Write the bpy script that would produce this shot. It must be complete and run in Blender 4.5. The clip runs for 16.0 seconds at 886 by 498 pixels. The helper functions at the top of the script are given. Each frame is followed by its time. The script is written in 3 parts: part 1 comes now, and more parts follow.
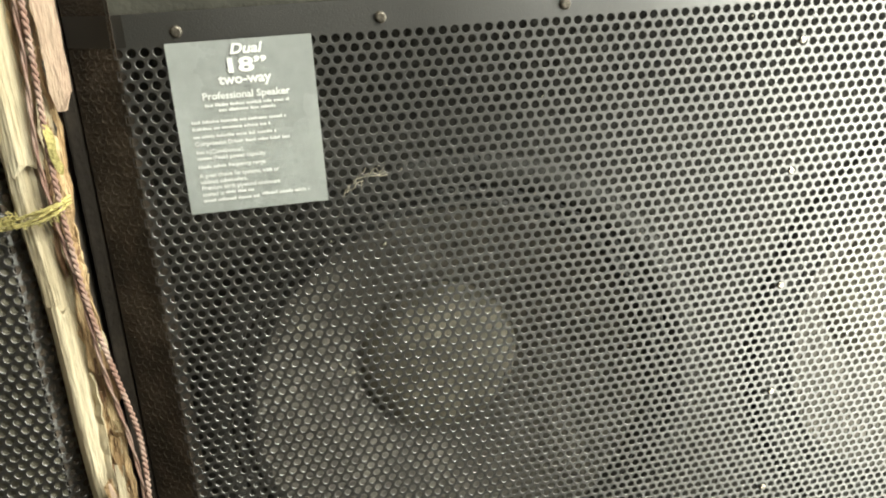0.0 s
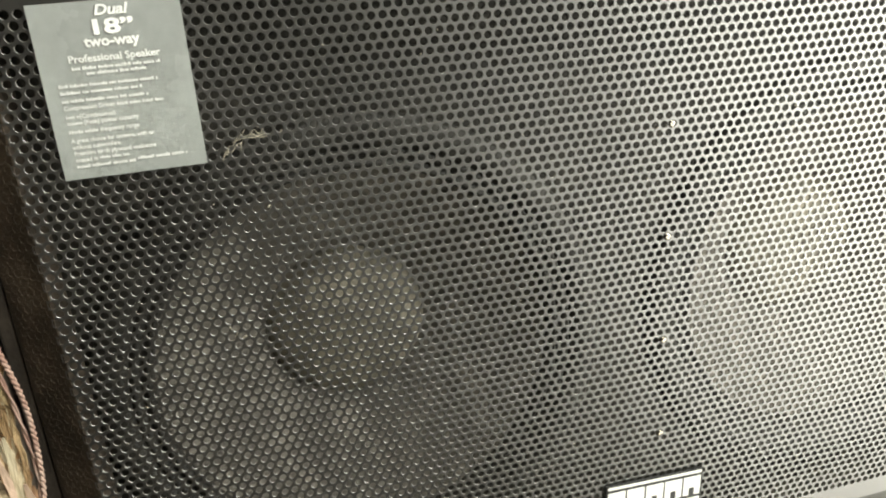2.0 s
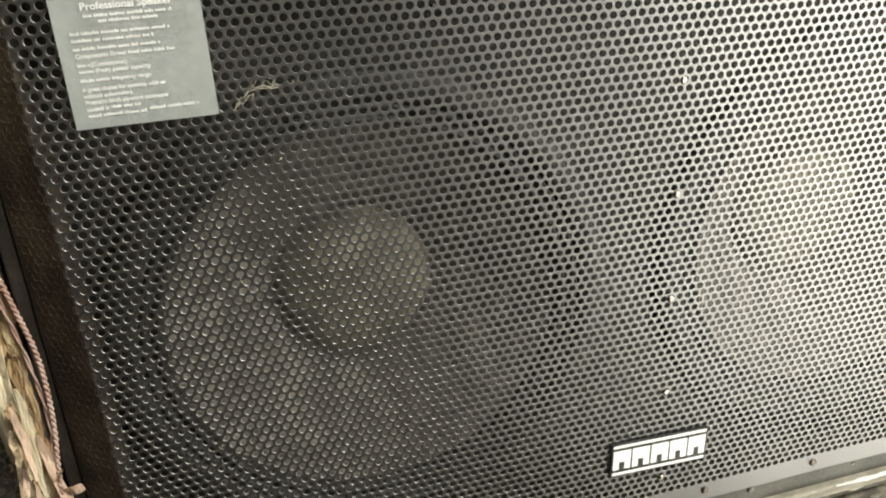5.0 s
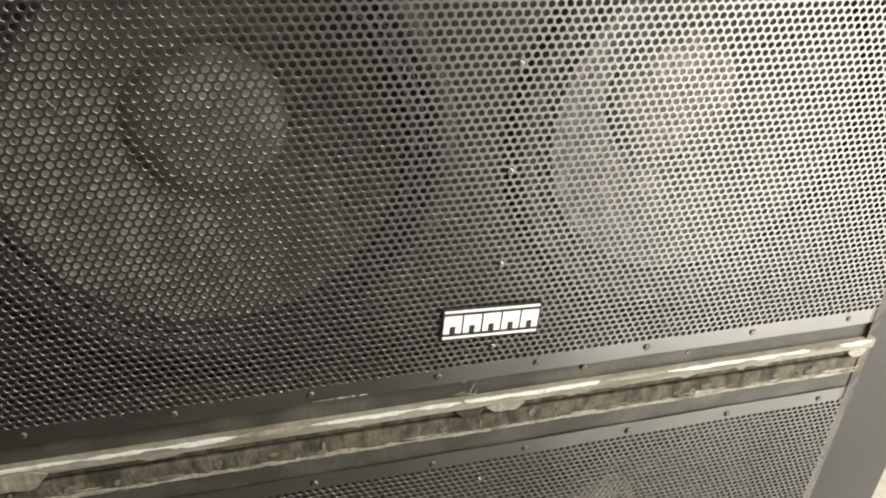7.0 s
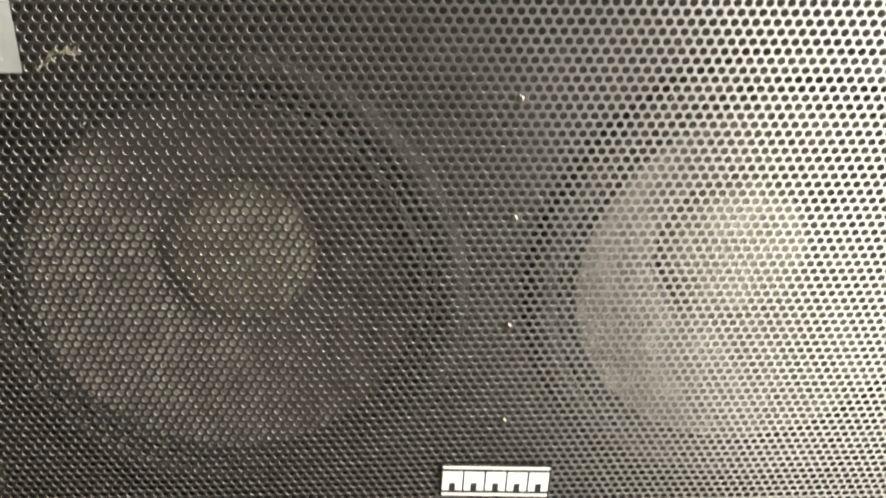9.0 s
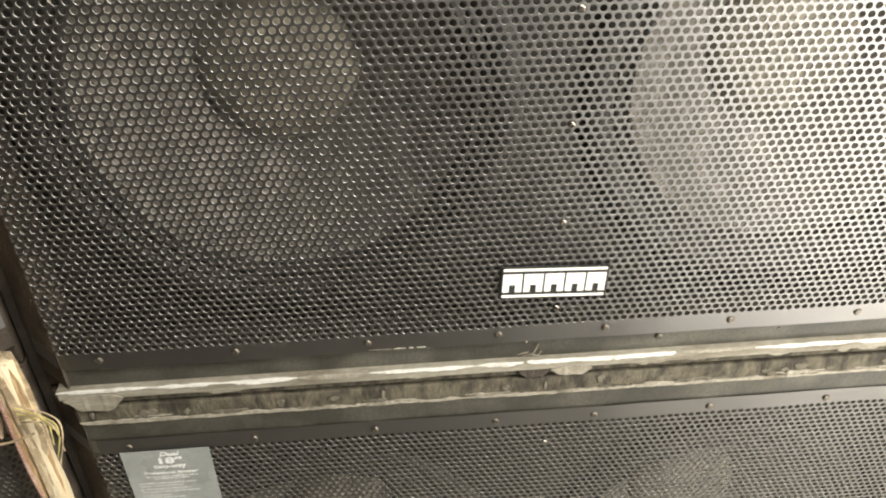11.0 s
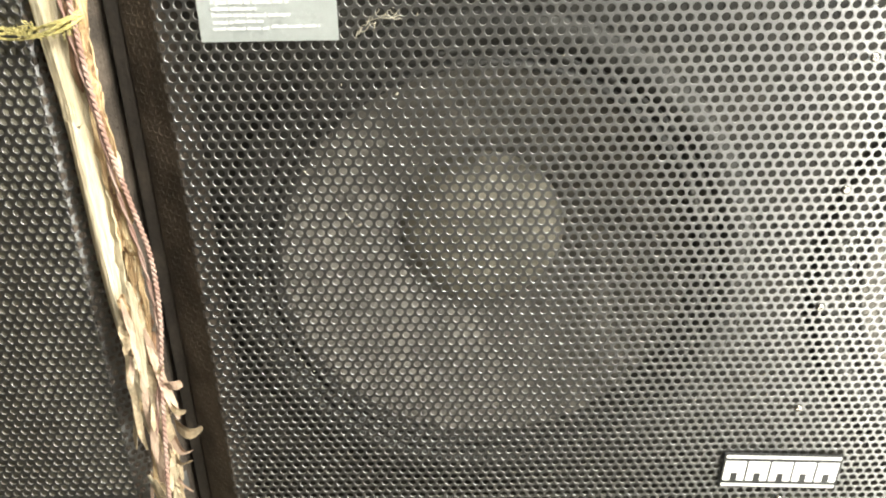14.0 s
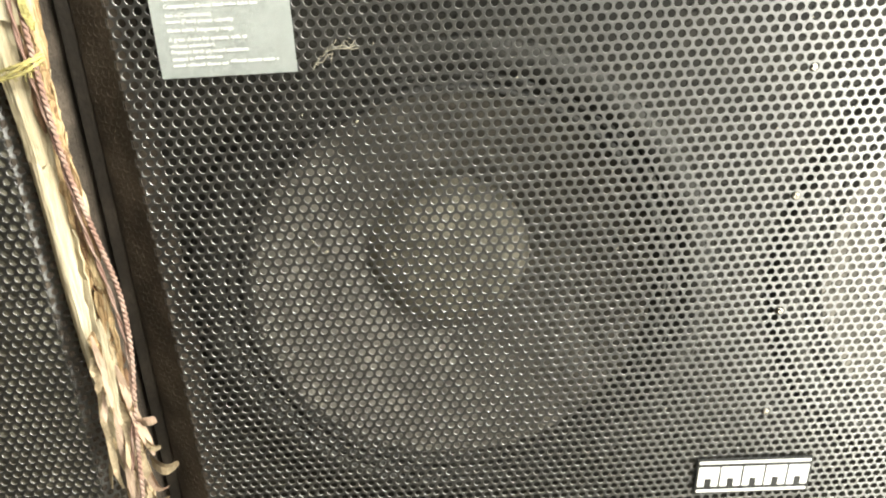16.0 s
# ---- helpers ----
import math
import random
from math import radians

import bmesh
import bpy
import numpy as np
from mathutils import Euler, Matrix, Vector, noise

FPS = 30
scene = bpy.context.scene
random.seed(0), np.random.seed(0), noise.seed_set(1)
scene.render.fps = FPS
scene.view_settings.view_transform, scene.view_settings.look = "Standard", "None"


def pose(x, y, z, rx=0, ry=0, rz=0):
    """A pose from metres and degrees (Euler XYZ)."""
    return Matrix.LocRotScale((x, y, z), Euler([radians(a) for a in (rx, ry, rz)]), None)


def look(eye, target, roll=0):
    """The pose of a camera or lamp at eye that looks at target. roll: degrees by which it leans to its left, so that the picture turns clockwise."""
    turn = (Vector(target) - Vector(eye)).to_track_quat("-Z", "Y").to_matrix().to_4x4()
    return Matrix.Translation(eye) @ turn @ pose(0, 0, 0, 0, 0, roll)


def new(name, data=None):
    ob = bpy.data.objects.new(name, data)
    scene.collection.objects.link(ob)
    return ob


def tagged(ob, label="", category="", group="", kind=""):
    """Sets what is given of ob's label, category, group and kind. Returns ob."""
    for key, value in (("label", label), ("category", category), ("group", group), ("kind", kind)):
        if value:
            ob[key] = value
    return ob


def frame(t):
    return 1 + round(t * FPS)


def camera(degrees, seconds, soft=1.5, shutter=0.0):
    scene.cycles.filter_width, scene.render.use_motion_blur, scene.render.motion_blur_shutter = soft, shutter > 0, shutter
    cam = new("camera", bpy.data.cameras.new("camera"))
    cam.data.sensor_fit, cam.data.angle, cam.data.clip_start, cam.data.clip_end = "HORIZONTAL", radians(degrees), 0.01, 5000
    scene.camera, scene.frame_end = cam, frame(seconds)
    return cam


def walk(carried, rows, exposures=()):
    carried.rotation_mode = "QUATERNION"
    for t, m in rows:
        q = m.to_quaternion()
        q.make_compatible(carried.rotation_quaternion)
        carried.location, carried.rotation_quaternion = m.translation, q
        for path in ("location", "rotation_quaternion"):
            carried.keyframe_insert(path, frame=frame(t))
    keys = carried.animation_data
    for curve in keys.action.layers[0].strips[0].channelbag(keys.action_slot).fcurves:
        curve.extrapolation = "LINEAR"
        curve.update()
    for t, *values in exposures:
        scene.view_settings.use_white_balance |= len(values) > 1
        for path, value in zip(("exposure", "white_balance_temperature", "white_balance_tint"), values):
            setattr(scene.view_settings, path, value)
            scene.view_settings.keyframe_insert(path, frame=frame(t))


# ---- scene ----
cam = camera(56.33, 16.0, soft=2.0, shutter=0.25)
Z0 = 0.71          # height of the upper box's datum over the floor
ROWS = [
    (0, (-0.3984, -0.5730, 0.6671), (-0.2178, 0.3505, 0.3285), -3.31),
    (0.5, (-0.3833, -0.5772, 0.6718), (-0.2074, 0.3471, 0.3331), -3.65),
    (1, (-0.3659, -0.5801, 0.6752), (-0.1701, 0.3435, 0.3458), -4.44),
    (1.5, (-0.3593, -0.5908, 0.6606), (-0.1289, 0.3176, 0.3118), -4.00),
    (2, (-0.3535, -0.5934, 0.6551), (-0.1212, 0.3057, 0.2842), -3.91),
    (2.5, (-0.3608, -0.5905, 0.6475), (-0.1215, 0.3024, 0.2660), -3.91),
    (3, (-0.3602, -0.5931, 0.6445), (-0.1286, 0.2973, 0.2526), -4.00),
    (5.5, (-0.3672, -0.5978, 0.6363), (-0.1345, 0.2882, 0.2354), -3.45),
    (6, (-0.3365, -0.6211, 0.6283), (-0.0935, 0.2393, 0.1802), -2.64),
    (6.5, (-0.3044, -0.6387, 0.6250), (-0.0509, 0.1844, 0.1168), 1.79),
    (7, (-0.2549, -0.6335, 0.6169), (-0.0035, 0.1809, 0.0939), 3.34),
    (7.5, (-0.2147, -0.5686, 0.6353), (-0.0063, 0.2863, 0.1601), 2.81),
    (8, (-0.1804, -0.5475, 0.6639), (-0.0524, 0.3602, 0.2642), 0.98),
    (8.5, (-0.1086, -0.5951, 0.6807), (-0.0647, 0.3269, 0.2959), -0.55),
    (9, (-0.0888, -0.6193, 0.6459), (-0.0429, 0.2879, 0.2277), 0.88),
    (9.5, (-0.0849, -0.6102, 0.6235), (-0.0480, 0.2269, 0.0776), 0.99),
    (9.7, (-0.1284, -0.6168, 0.6070), (-0.0351, 0.2088, 0.0507), 1.43),
    (11.8, (-0.1847, -0.6252, 0.6304), (-0.1423, 0.1824, 0.0421), -2.11),
    (12, (-0.2211, -0.6135, 0.6460), (-0.1507, 0.2149, 0.0904), -1.87),
    (12.5, (-0.2762, -0.5618, 0.6429), (-0.2301, 0.2967, 0.1320), -1.75),
    (13, (-0.2644, -0.5550, 0.6330), (-0.2512, 0.3273, 0.1625), -0.70),
    (13.5, (-0.2847, -0.5644, 0.6295), (-0.2956, 0.3195, 0.1618), -0.84),
    (14, (-0.2934, -0.5693, 0.6312), (-0.3033, 0.3234, 0.1804), -1.13),
    (14.5, (-0.2918, -0.5746, 0.6334), (-0.3002, 0.3263, 0.1994), -2.19),
    (15, (-0.2875, -0.5776, 0.6346), (-0.2942, 0.3271, 0.2086), -2.63),
    (15.5, (-0.2868, -0.5808, 0.6351), (-0.2820, 0.3253, 0.2121), -2.82),
    (16, (-0.2865, -0.5830, 0.6297), (-0.2653, 0.3252, 0.2117), -3.01),
]
EXPOSURES = [(0.0, 0.18, 6400, 3), (3.0, -0.1, 6400, 7), (5.5, -0.1, 6400, 8), (7.0, -0.2, 6450, 11), (8.5, 0.18, 6550, 10), (9.5, 0.18, 6600, 12),
             (12.0, 0.24, 6500, 12), (13.5, 0.72, 6350, 10), (14.0, 0.88, 6320, 8), (14.5, 0.90, 6350, 5), (16.0, 0.72, 6400, 6)]
walk(cam, [(t, look((ex, ey, ez + Z0), (tx, ty, tz + Z0), r)) for t, (ex, ey, ez), (tx, ty, tz), r in ROWS], EXPOSURES)

# ---- light ----
world = bpy.data.worlds.new("world")
scene.world = world
world.use_nodes = True
wn = world.node_tree
sky = wn.nodes.new("ShaderNodeTexSky")
sky.sky_type, sky.sun_disc = "NISHITA", False
sky.sun_elevation, sky.sun_rotation = radians(53), radians(54)
wn.links.new(sky.outputs["Color"], wn.nodes["Background"].inputs["Color"])
wn.nodes["Background"].inputs["Strength"].default_value = 0.12

sun = new("sun", bpy.data.lights.new("sun", "SUN"))
sun.data.energy, sun.data.angle, sun.data.color = 4.0, radians(0.5), (1.0, 0.95, 0.86)
sun.matrix_world = look((0, 0, 5), (-0.75, -0.55, 5 - 1.25))

# area lamps: yard light in the wide door opening, and an added high light
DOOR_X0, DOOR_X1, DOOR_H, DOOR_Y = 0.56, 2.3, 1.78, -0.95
HIGH_X0, HIGH_X1, HIGH_Z0, HIGH_Z1 = -0.15, 2.2, 2.1, 3.3      # made-up gap over the door for the added lamp
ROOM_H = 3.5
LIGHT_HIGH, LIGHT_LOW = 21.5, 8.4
for name, x0, x1, z0, z1, watts in (("added_high_light", HIGH_X0, HIGH_X1, HIGH_Z0, HIGH_Z1, LIGHT_HIGH), ("sunlit_yard_light", DOOR_X0, DOOR_X1, 0.0, DOOR_H, LIGHT_LOW)):
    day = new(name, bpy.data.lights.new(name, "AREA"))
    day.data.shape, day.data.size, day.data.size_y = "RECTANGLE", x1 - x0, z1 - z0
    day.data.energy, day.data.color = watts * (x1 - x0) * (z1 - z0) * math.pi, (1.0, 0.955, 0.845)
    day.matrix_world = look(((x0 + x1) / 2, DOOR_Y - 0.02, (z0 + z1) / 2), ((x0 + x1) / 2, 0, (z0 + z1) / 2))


# ---- materials ----
def node_mat(name, base, rough=0.6, metal=0.0, vary=0.25, scale=30.0, fine=400.0, bump=0.15, bump_scale=300.0,
             second=None, mix=(0.45, 0.65), spec=0.5, stretch=(1, 1, 1), rough_vary=0.1, ior=1.5):
    """Base colour broken up at two scales, with relief and uneven gloss."""
    m = bpy.data.materials.new(name)
    m.use_nodes = True
    t = m.node_tree
    n, link = t.nodes, t.links.new
    bsdf = n["Principled BSDF"]
    co = n.new("ShaderNodeTexCoord")
    mp = n.new("ShaderNodeMapping")
    mp.inputs["Scale"].default_value = stretch
    link(co.outputs["Object"], mp.inputs["Vector"])
    big = n.new("ShaderNodeTexNoise")
    big.inputs["Scale"].default_value, big.inputs["Detail"].default_value = scale, 5
    small = n.new("ShaderNodeTexNoise")
    small.inputs["Scale"].default_value, small.inputs["Detail"].default_value = fine, 3
    link(mp.outputs[0], big.inputs["Vector"])
    link(mp.outputs[0], small.inputs["Vector"])
    ramp = n.new("ShaderNodeValToRGB")
    ramp.color_ramp.elements[0].position, ramp.color_ramp.elements[1].position = mix
    other = second or tuple(min(1, c * (1 + vary)) for c in base)
    low = base if second else tuple(c * (1 - vary) for c in base)
    ramp.color_ramp.elements[0].color = (*low, 1)
    ramp.color_ramp.elements[1].color = (*other, 1)
    link(big.outputs["Fac"], ramp.inputs["Fac"])
    grain = n.new("ShaderNodeMix")
    grain.data_type, grain.blend_type = "RGBA", "OVERLAY"
    grain.inputs["Factor"].default_value = min(0.8, vary * 1.4)
    link(ramp.outputs["Color"], grain.inputs["A"])
    link(small.outputs["Fac"], grain.inputs["B"])
    link(grain.outputs["Result"], bsdf.inputs["Base Color"])
    rr = n.new("ShaderNodeMapRange")
    rr.inputs["To Min"].default_value, rr.inputs["To Max"].default_value = max(0.02, rough - rough_vary), min(1, rough + rough_vary)
    link(big.outputs["Fac"], rr.inputs["Value"])
    link(rr.outputs["Result"], bsdf.inputs["Roughness"])
    bsdf.inputs["Metallic"].default_value = metal
    bsdf.inputs["Specular IOR Level"].default_value = spec
    bsdf.inputs["IOR"].default_value = ior
    if bump:
        rel = n.new("ShaderNodeTexNoise")
        rel.inputs["Scale"].default_value = bump_scale
        link(mp.outputs[0], rel.inputs["Vector"])
        bp = n.new("ShaderNodeBump")
        bp.inputs["Strength"].default_value, bp.inputs["Distance"].default_value = bump, 0.002
        link(rel.outputs["Fac"], bp.inputs["Height"])
        link(bp.outputs["Normal"], bsdf.inputs["Normal"])
    return m


M_GRILLE = node_mat("black_powder_coat", (0.0075, 0.0066, 0.0054), 0.385, 0.0, 0.3, 9, 500, 0.12, 900, spec=1.0, rough_vary=0.05, ior=1.88)
M_PUNCHED = node_mat("dusty_punched_edge", (0.125, 0.115, 0.098), 0.6, 0, 0.3, 60, 500, 0, spec=0.25)
M_STRIP = node_mat("dusty_brown_black_edge", (0.088, 0.070, 0.054), 0.7, 0, 0.35, 25, 420, 0.7, 420, spec=0.3)
M_RAIL = node_mat("black_paint", (0.058, 0.056, 0.045), 0.5, 0, 0.35, 14, 300, 0.2, 300)
M_BOX = node_mat("dark_stained_ply", (0.15, 0.115, 0.08), 0.6, 0, 0.4, 20, 260, 0.6, 260)
# dark brown that carries the shade of the stack gap and the notch
M_GAP = node_mat("dark_gap_brown", (0.042, 0.033, 0.025), 0.8, 0, 0.3, 20, 200, 0.5, 200)
M_PLY = node_mat("worn_plywood_edge", (0.25, 0.235, 0.19), 0.8, 0, 0.3, 18, 200, 0.5, 160, second=(0.16, 0.145, 0.11), stretch=(0.6, 1, 3))
M_CHIP = node_mat("chipped_pale_edge", (0.62, 0.62, 0.58), 0.75, 0, 0.2, 50, 300, 0.6, 300, second=(0.36, 0.34, 0.29), mix=(0.55, 0.75))
M_PLYDARK = node_mat("grimy_shaded_plywood", (0.098, 0.087, 0.060), 0.85, 0, 0.4, 45, 300, 0.8, 120, second=(0.030, 0.026, 0.018), stretch=(1.6, 1, 0.7), mix=(0.40, 0.62))
M_SMUDGE = node_mat("dusty_smudge", (0.13, 0.118, 0.09), 0.9, 0, 0.3, 40, 300, 0.4, 200, second=(0.075, 0.067, 0.048))
M_SCUFF = node_mat("scuffed_edge", (0.30, 0.28, 0.23), 0.8, 0, 0.3, 30, 300, 0.6, 300, second=(0.13, 0.115, 0.085))
M_CONE = node_mat("paper_cone", (0.18, 0.167, 0.145), 0.7, 0, 0.3, 30, 500, 0.3, 500, spec=0.4)
M_CAP = node_mat("dust_cap_paper", (0.26, 0.24, 0.19), 0.65, 0, 0.3, 25, 500, 0.3, 500, spec=0.4)
M_RUBBER = node_mat("rubber_surround", (0.035, 0.033, 0.029), 0.55, 0, 0.3, 30, 400, 0.2, 400)
M_CAST = node_mat("cast_frame", (0.045, 0.043, 0.038), 0.5, 0.2, 0.3, 30, 400, 0.2, 400)
M_LINING = node_mat("pale_backing_cloth", (0.23, 0.215, 0.17), 0.9, 0, 0.3, 30, 400, 0.3, 400, spec=0.2)
M_BAFFLE = node_mat("baffle_paint", (0.036, 0.033, 0.027), 0.65, 0, 0.3, 20, 200, 0.4, 250)
M_SCREW = node_mat("dull_steel", (0.13, 0.115, 0.095), 0.36, 0.7, 0.3, 200, 900, 0.2, 900)
M_STEEL = node_mat("bright_steel", (0.30, 0.28, 0.25), 0.2, 0.95, 0.2, 200, 900, 0.1, 900)
M_STICKER = node_mat("grey_sticker", (0.52, 0.545, 0.53), 0.28, 0, 0.08, 14, 120, 0.08, 40, spec=0.5)
M_PRINT = node_mat("white_print", (0.80, 0.81, 0.79), 0.45, 0, 0.05, 60, 300, 0)
M_BADGE = node_mat("badge_black", (0.02, 0.02, 0.02), 0.35, 0, 0.2, 60, 300, 0.05)
M_BADGE_W = node_mat("badge_white", (0.82, 0.82, 0.78), 0.4, 0, 0.06, 80, 400, 0.05)
M_WOOD = node_mat("split_pale_wood", (0.50, 0.42, 0.28), 0.7, 0, 0.22, 26, 300, 0.6, 130, second=(0.60, 0.53, 0.38), stretch=(4, 4, 0.3))
M_BARK = node_mat("fibrous_brown_husk", (0.36, 0.235, 0.12), 0.85, 0, 0.4, 40, 300, 0.9, 150, second=(0.62, 0.47, 0.27), stretch=(4, 4, 0.5))
M_HUSK = node_mat("dark_husk", (0.16, 0.085, 0.045), 0.9, 0, 0.4, 40, 300, 0.9, 150, second=(0.30, 0.18, 0.10), stretch=(4, 4, 0.5))
M_STRAW = node_mat("straw", (0.47, 0.37, 0.24), 0.75, 0, 0.3, 60, 400, 0.4, 300)
M_CABLE = node_mat("faded_red_cable", (0.27, 0.16, 0.125), 0.75, 0, 0.3, 60, 400, 0.2, 400, second=(0.40, 0.29, 0.24))
M_PINK = node_mat("pinkish_wood_chip", (0.50, 0.36, 0.27), 0.8, 0, 0.2, 30, 200, 0.5, 150, second=(0.52, 0.39, 0.29), stretch=(3, 3, 0.6))
M_STRING = node_mat("yellow_string", (0.52, 0.45, 0.17), 0.8, 0, 0.25, 90, 500, 0.6, 500)
M_DUST = node_mat("pale_fluff", (0.36, 0.33, 0.26), 0.9, 0, 0.3, 90, 400, 0)
M_WALL = node_mat("limewashed_wall", (0.62, 0.60, 0.55), 0.9, 0, 0.12, 3, 60, 0.4, 60)
M_DARKWALL = node_mat("unseen_dark_wall", (0.135, 0.128, 0.105), 0.9, 0, 0.2, 3, 60, 0.4, 60)
M_TAN = node_mat("unseen_tan_wall", (0.27, 0.235, 0.18), 0.9, 0, 0.12, 3, 60, 0.4, 60)
M_FLOOR = node_mat("cement_floor", (0.42, 0.40, 0.35), 0.85, 0, 0.2, 4, 90, 0.4, 80)
M_EARTH = node_mat("sunlit_earth", (0.42, 0.36, 0.27), 0.95, 0, 0.2, 2, 40, 0.5, 20)
M_PILLAR = node_mat("grey_painted_steel", (0.034, 0.033, 0.031), 0.6, 0, 0.12, 5, 120, 0.15, 120)


# ---- mesh helpers ----
def finish(name, bm, mat, smooth=False):
    me = bpy.data.meshes.new(name)
    bm.normal_update()
    bm.to_mesh(me)
    bm.free()
    me.materials.append(mat)
    if smooth:
        me.polygons.foreach_set("use_smooth", [True] * len(me.polygons))
    return me


def part(name, bm, mat, parent, label="", smooth=False):
    ob = new(name, finish(name, bm, mat, smooth) if isinstance(bm, bmesh.types.BMesh) else bm)
    ob.parent = parent
    if label:
        tagged(ob, label)
    return ob


def thing(name, label, category, at=(0, 0, 0), group="", kind=""):
    ob = new(name)
    ob.empty_display_size = 0.1
    ob.location = at
    return tagged(ob, label, category, group, kind)


def box(x0, x1, y0, y1, z0, z1, bevel=0.0, bm=None):
    bm = bm or bmesh.new()
    v = [bm.verts.new((x, y, z)) for x in (x0, x1) for y in (y0, y1) for z in (z0, z1)]
    for f in ((0, 1, 3, 2), (4, 6, 7, 5), (0, 4, 5, 1), (2, 3, 7, 6), (0, 2, 6, 4), (1, 5, 7, 3)):
        bm.faces.new([v[i] for i in f])
    bmesh.ops.recalc_face_normals(bm, faces=bm.faces[:])
    if bevel:
        bmesh.ops.bevel(bm, geom=bm.edges[:], offset=bevel, segments=2, affect="EDGES", profile=0.5)
    return bm


def lathe(profile, segments=64):
    """Turn a profile of (radius, depth) round the y axis."""
    bm = bmesh.new()
    rings = []
    for r, y in profile:
        if r < 1e-5:
            rings.append([bm.verts.new((0, y, 0))])
        else:
            rings.append([bm.verts.new((r * math.cos(a), y, r * math.sin(a))) for a in np.linspace(0, 2 * math.pi, segments, endpoint=False)])
    for a, b in zip(rings, rings[1:]):
        for i in range(segments):
            j = (i + 1) % segments
            if len(b) == 1:
                bm.faces.new((a[i], a[j], b[0]))
            elif len(a) == 1:
                bm.faces.new((a[0], b[j], b[i]))
            else:
                bm.faces.new((a[i], a[j], b[j], b[i]))
    bmesh.ops.recalc_face_normals(bm, faces=bm.faces[:])
    return bm


def tube(points, radius, segments=8, bm=None, taper=1.0):
    bm = bm or bmesh.new()
    pts = [Vector(p) for p in points]
    rings = []
    for i, p in enumerate(pts):
        d = (pts[min(i + 1, len(pts) - 1)] - pts[max(i - 1, 0)]).normalized()
        side = d.cross(Vector((0.31, 0.92, 0.23))).normalized()
        up = d.cross(side)
        r = radius * (1 + (taper - 1) * i / max(1, len(pts) - 1))
        rings.append([bm.verts.new(p + r * (math.cos(a) * side + math.sin(a) * up)) for a in np.linspace(0, 2 * math.pi, segments, endpoint=False)])
    for a, b in zip(rings, rings[1:]):
        for i in range(segments):
            j = (i + 1) % segments
            bm.faces.new((a[i], a[j], b[j], b[i]))
    bm.faces.new(rings[0][::-1])
    bm.faces.new(rings[-1])
    return bm


def jagged(x0, x1, z0, z1, y0, y1, seed, amp_top=0.0015, amp_bottom=0.003, step=0.006, bm=None):
    """A chipped strip: a thin slab whose upper and lower edges are torn."""
    bm = bm or bmesh.new()
    rng = random.Random(seed)
    n = max(3, int((x1 - x0) / step))
    top = bot = 0.0
    cols = []
    for i in range(n + 1):
        x = x0 + (x1 - x0) * i / n
        top = 0.6 * top + rng.uniform(-1, 1) * amp_top
        bot = 0.75 * bot + rng.uniform(-1, 1) * amp_bottom
        s = min(1.0, 4.5 * min(i, n - i) / n) if x1 - x0 < 0.12 else 1.0
        mid = z1 - 0.25 * (z1 - z0)
        a, b = mid + (z1 + top - mid) * s, min(mid + (z0 + bot - mid) * s, z1 - 0.0008)
        if i in (0, n):
            b = a - 0.0006
        yy = y0 + rng.uniform(-0.0004, 0.0004)
        cols.append([bm.verts.new(c) for c in ((x, yy, b), (x, yy, a), (x, y1, a), (x, y1, b))])
    for a, b in zip(cols, cols[1:]):
        for k in range(4):
            bm.faces.new((a[k], b[k], b[(k + 1) % 4], a[(k + 1) % 4]))
    bm.faces.new(cols[0])
    bm.faces.new(cols[-1][::-1])
    bmesh.ops.recalc_face_normals(bm, faces=bm.faces[:])
    return bm


# ---- speaker boxes ----
PITCH, HOLE, RIM = 0.0082, 0.00298, 0.00026
ROW = PITCH * math.sqrt(3) / 2
BEND, WRAP = 0.4915, 0.5400        # flat half width of the grille and the end of its bent sides
G0, G1 = 0.042, 0.640            # lower and upper edge of the grille
P0, P1 = 0.0625, 0.6195          # perforated height
LOW, HIGH = -0.008, 0.688        # the box's underside and top


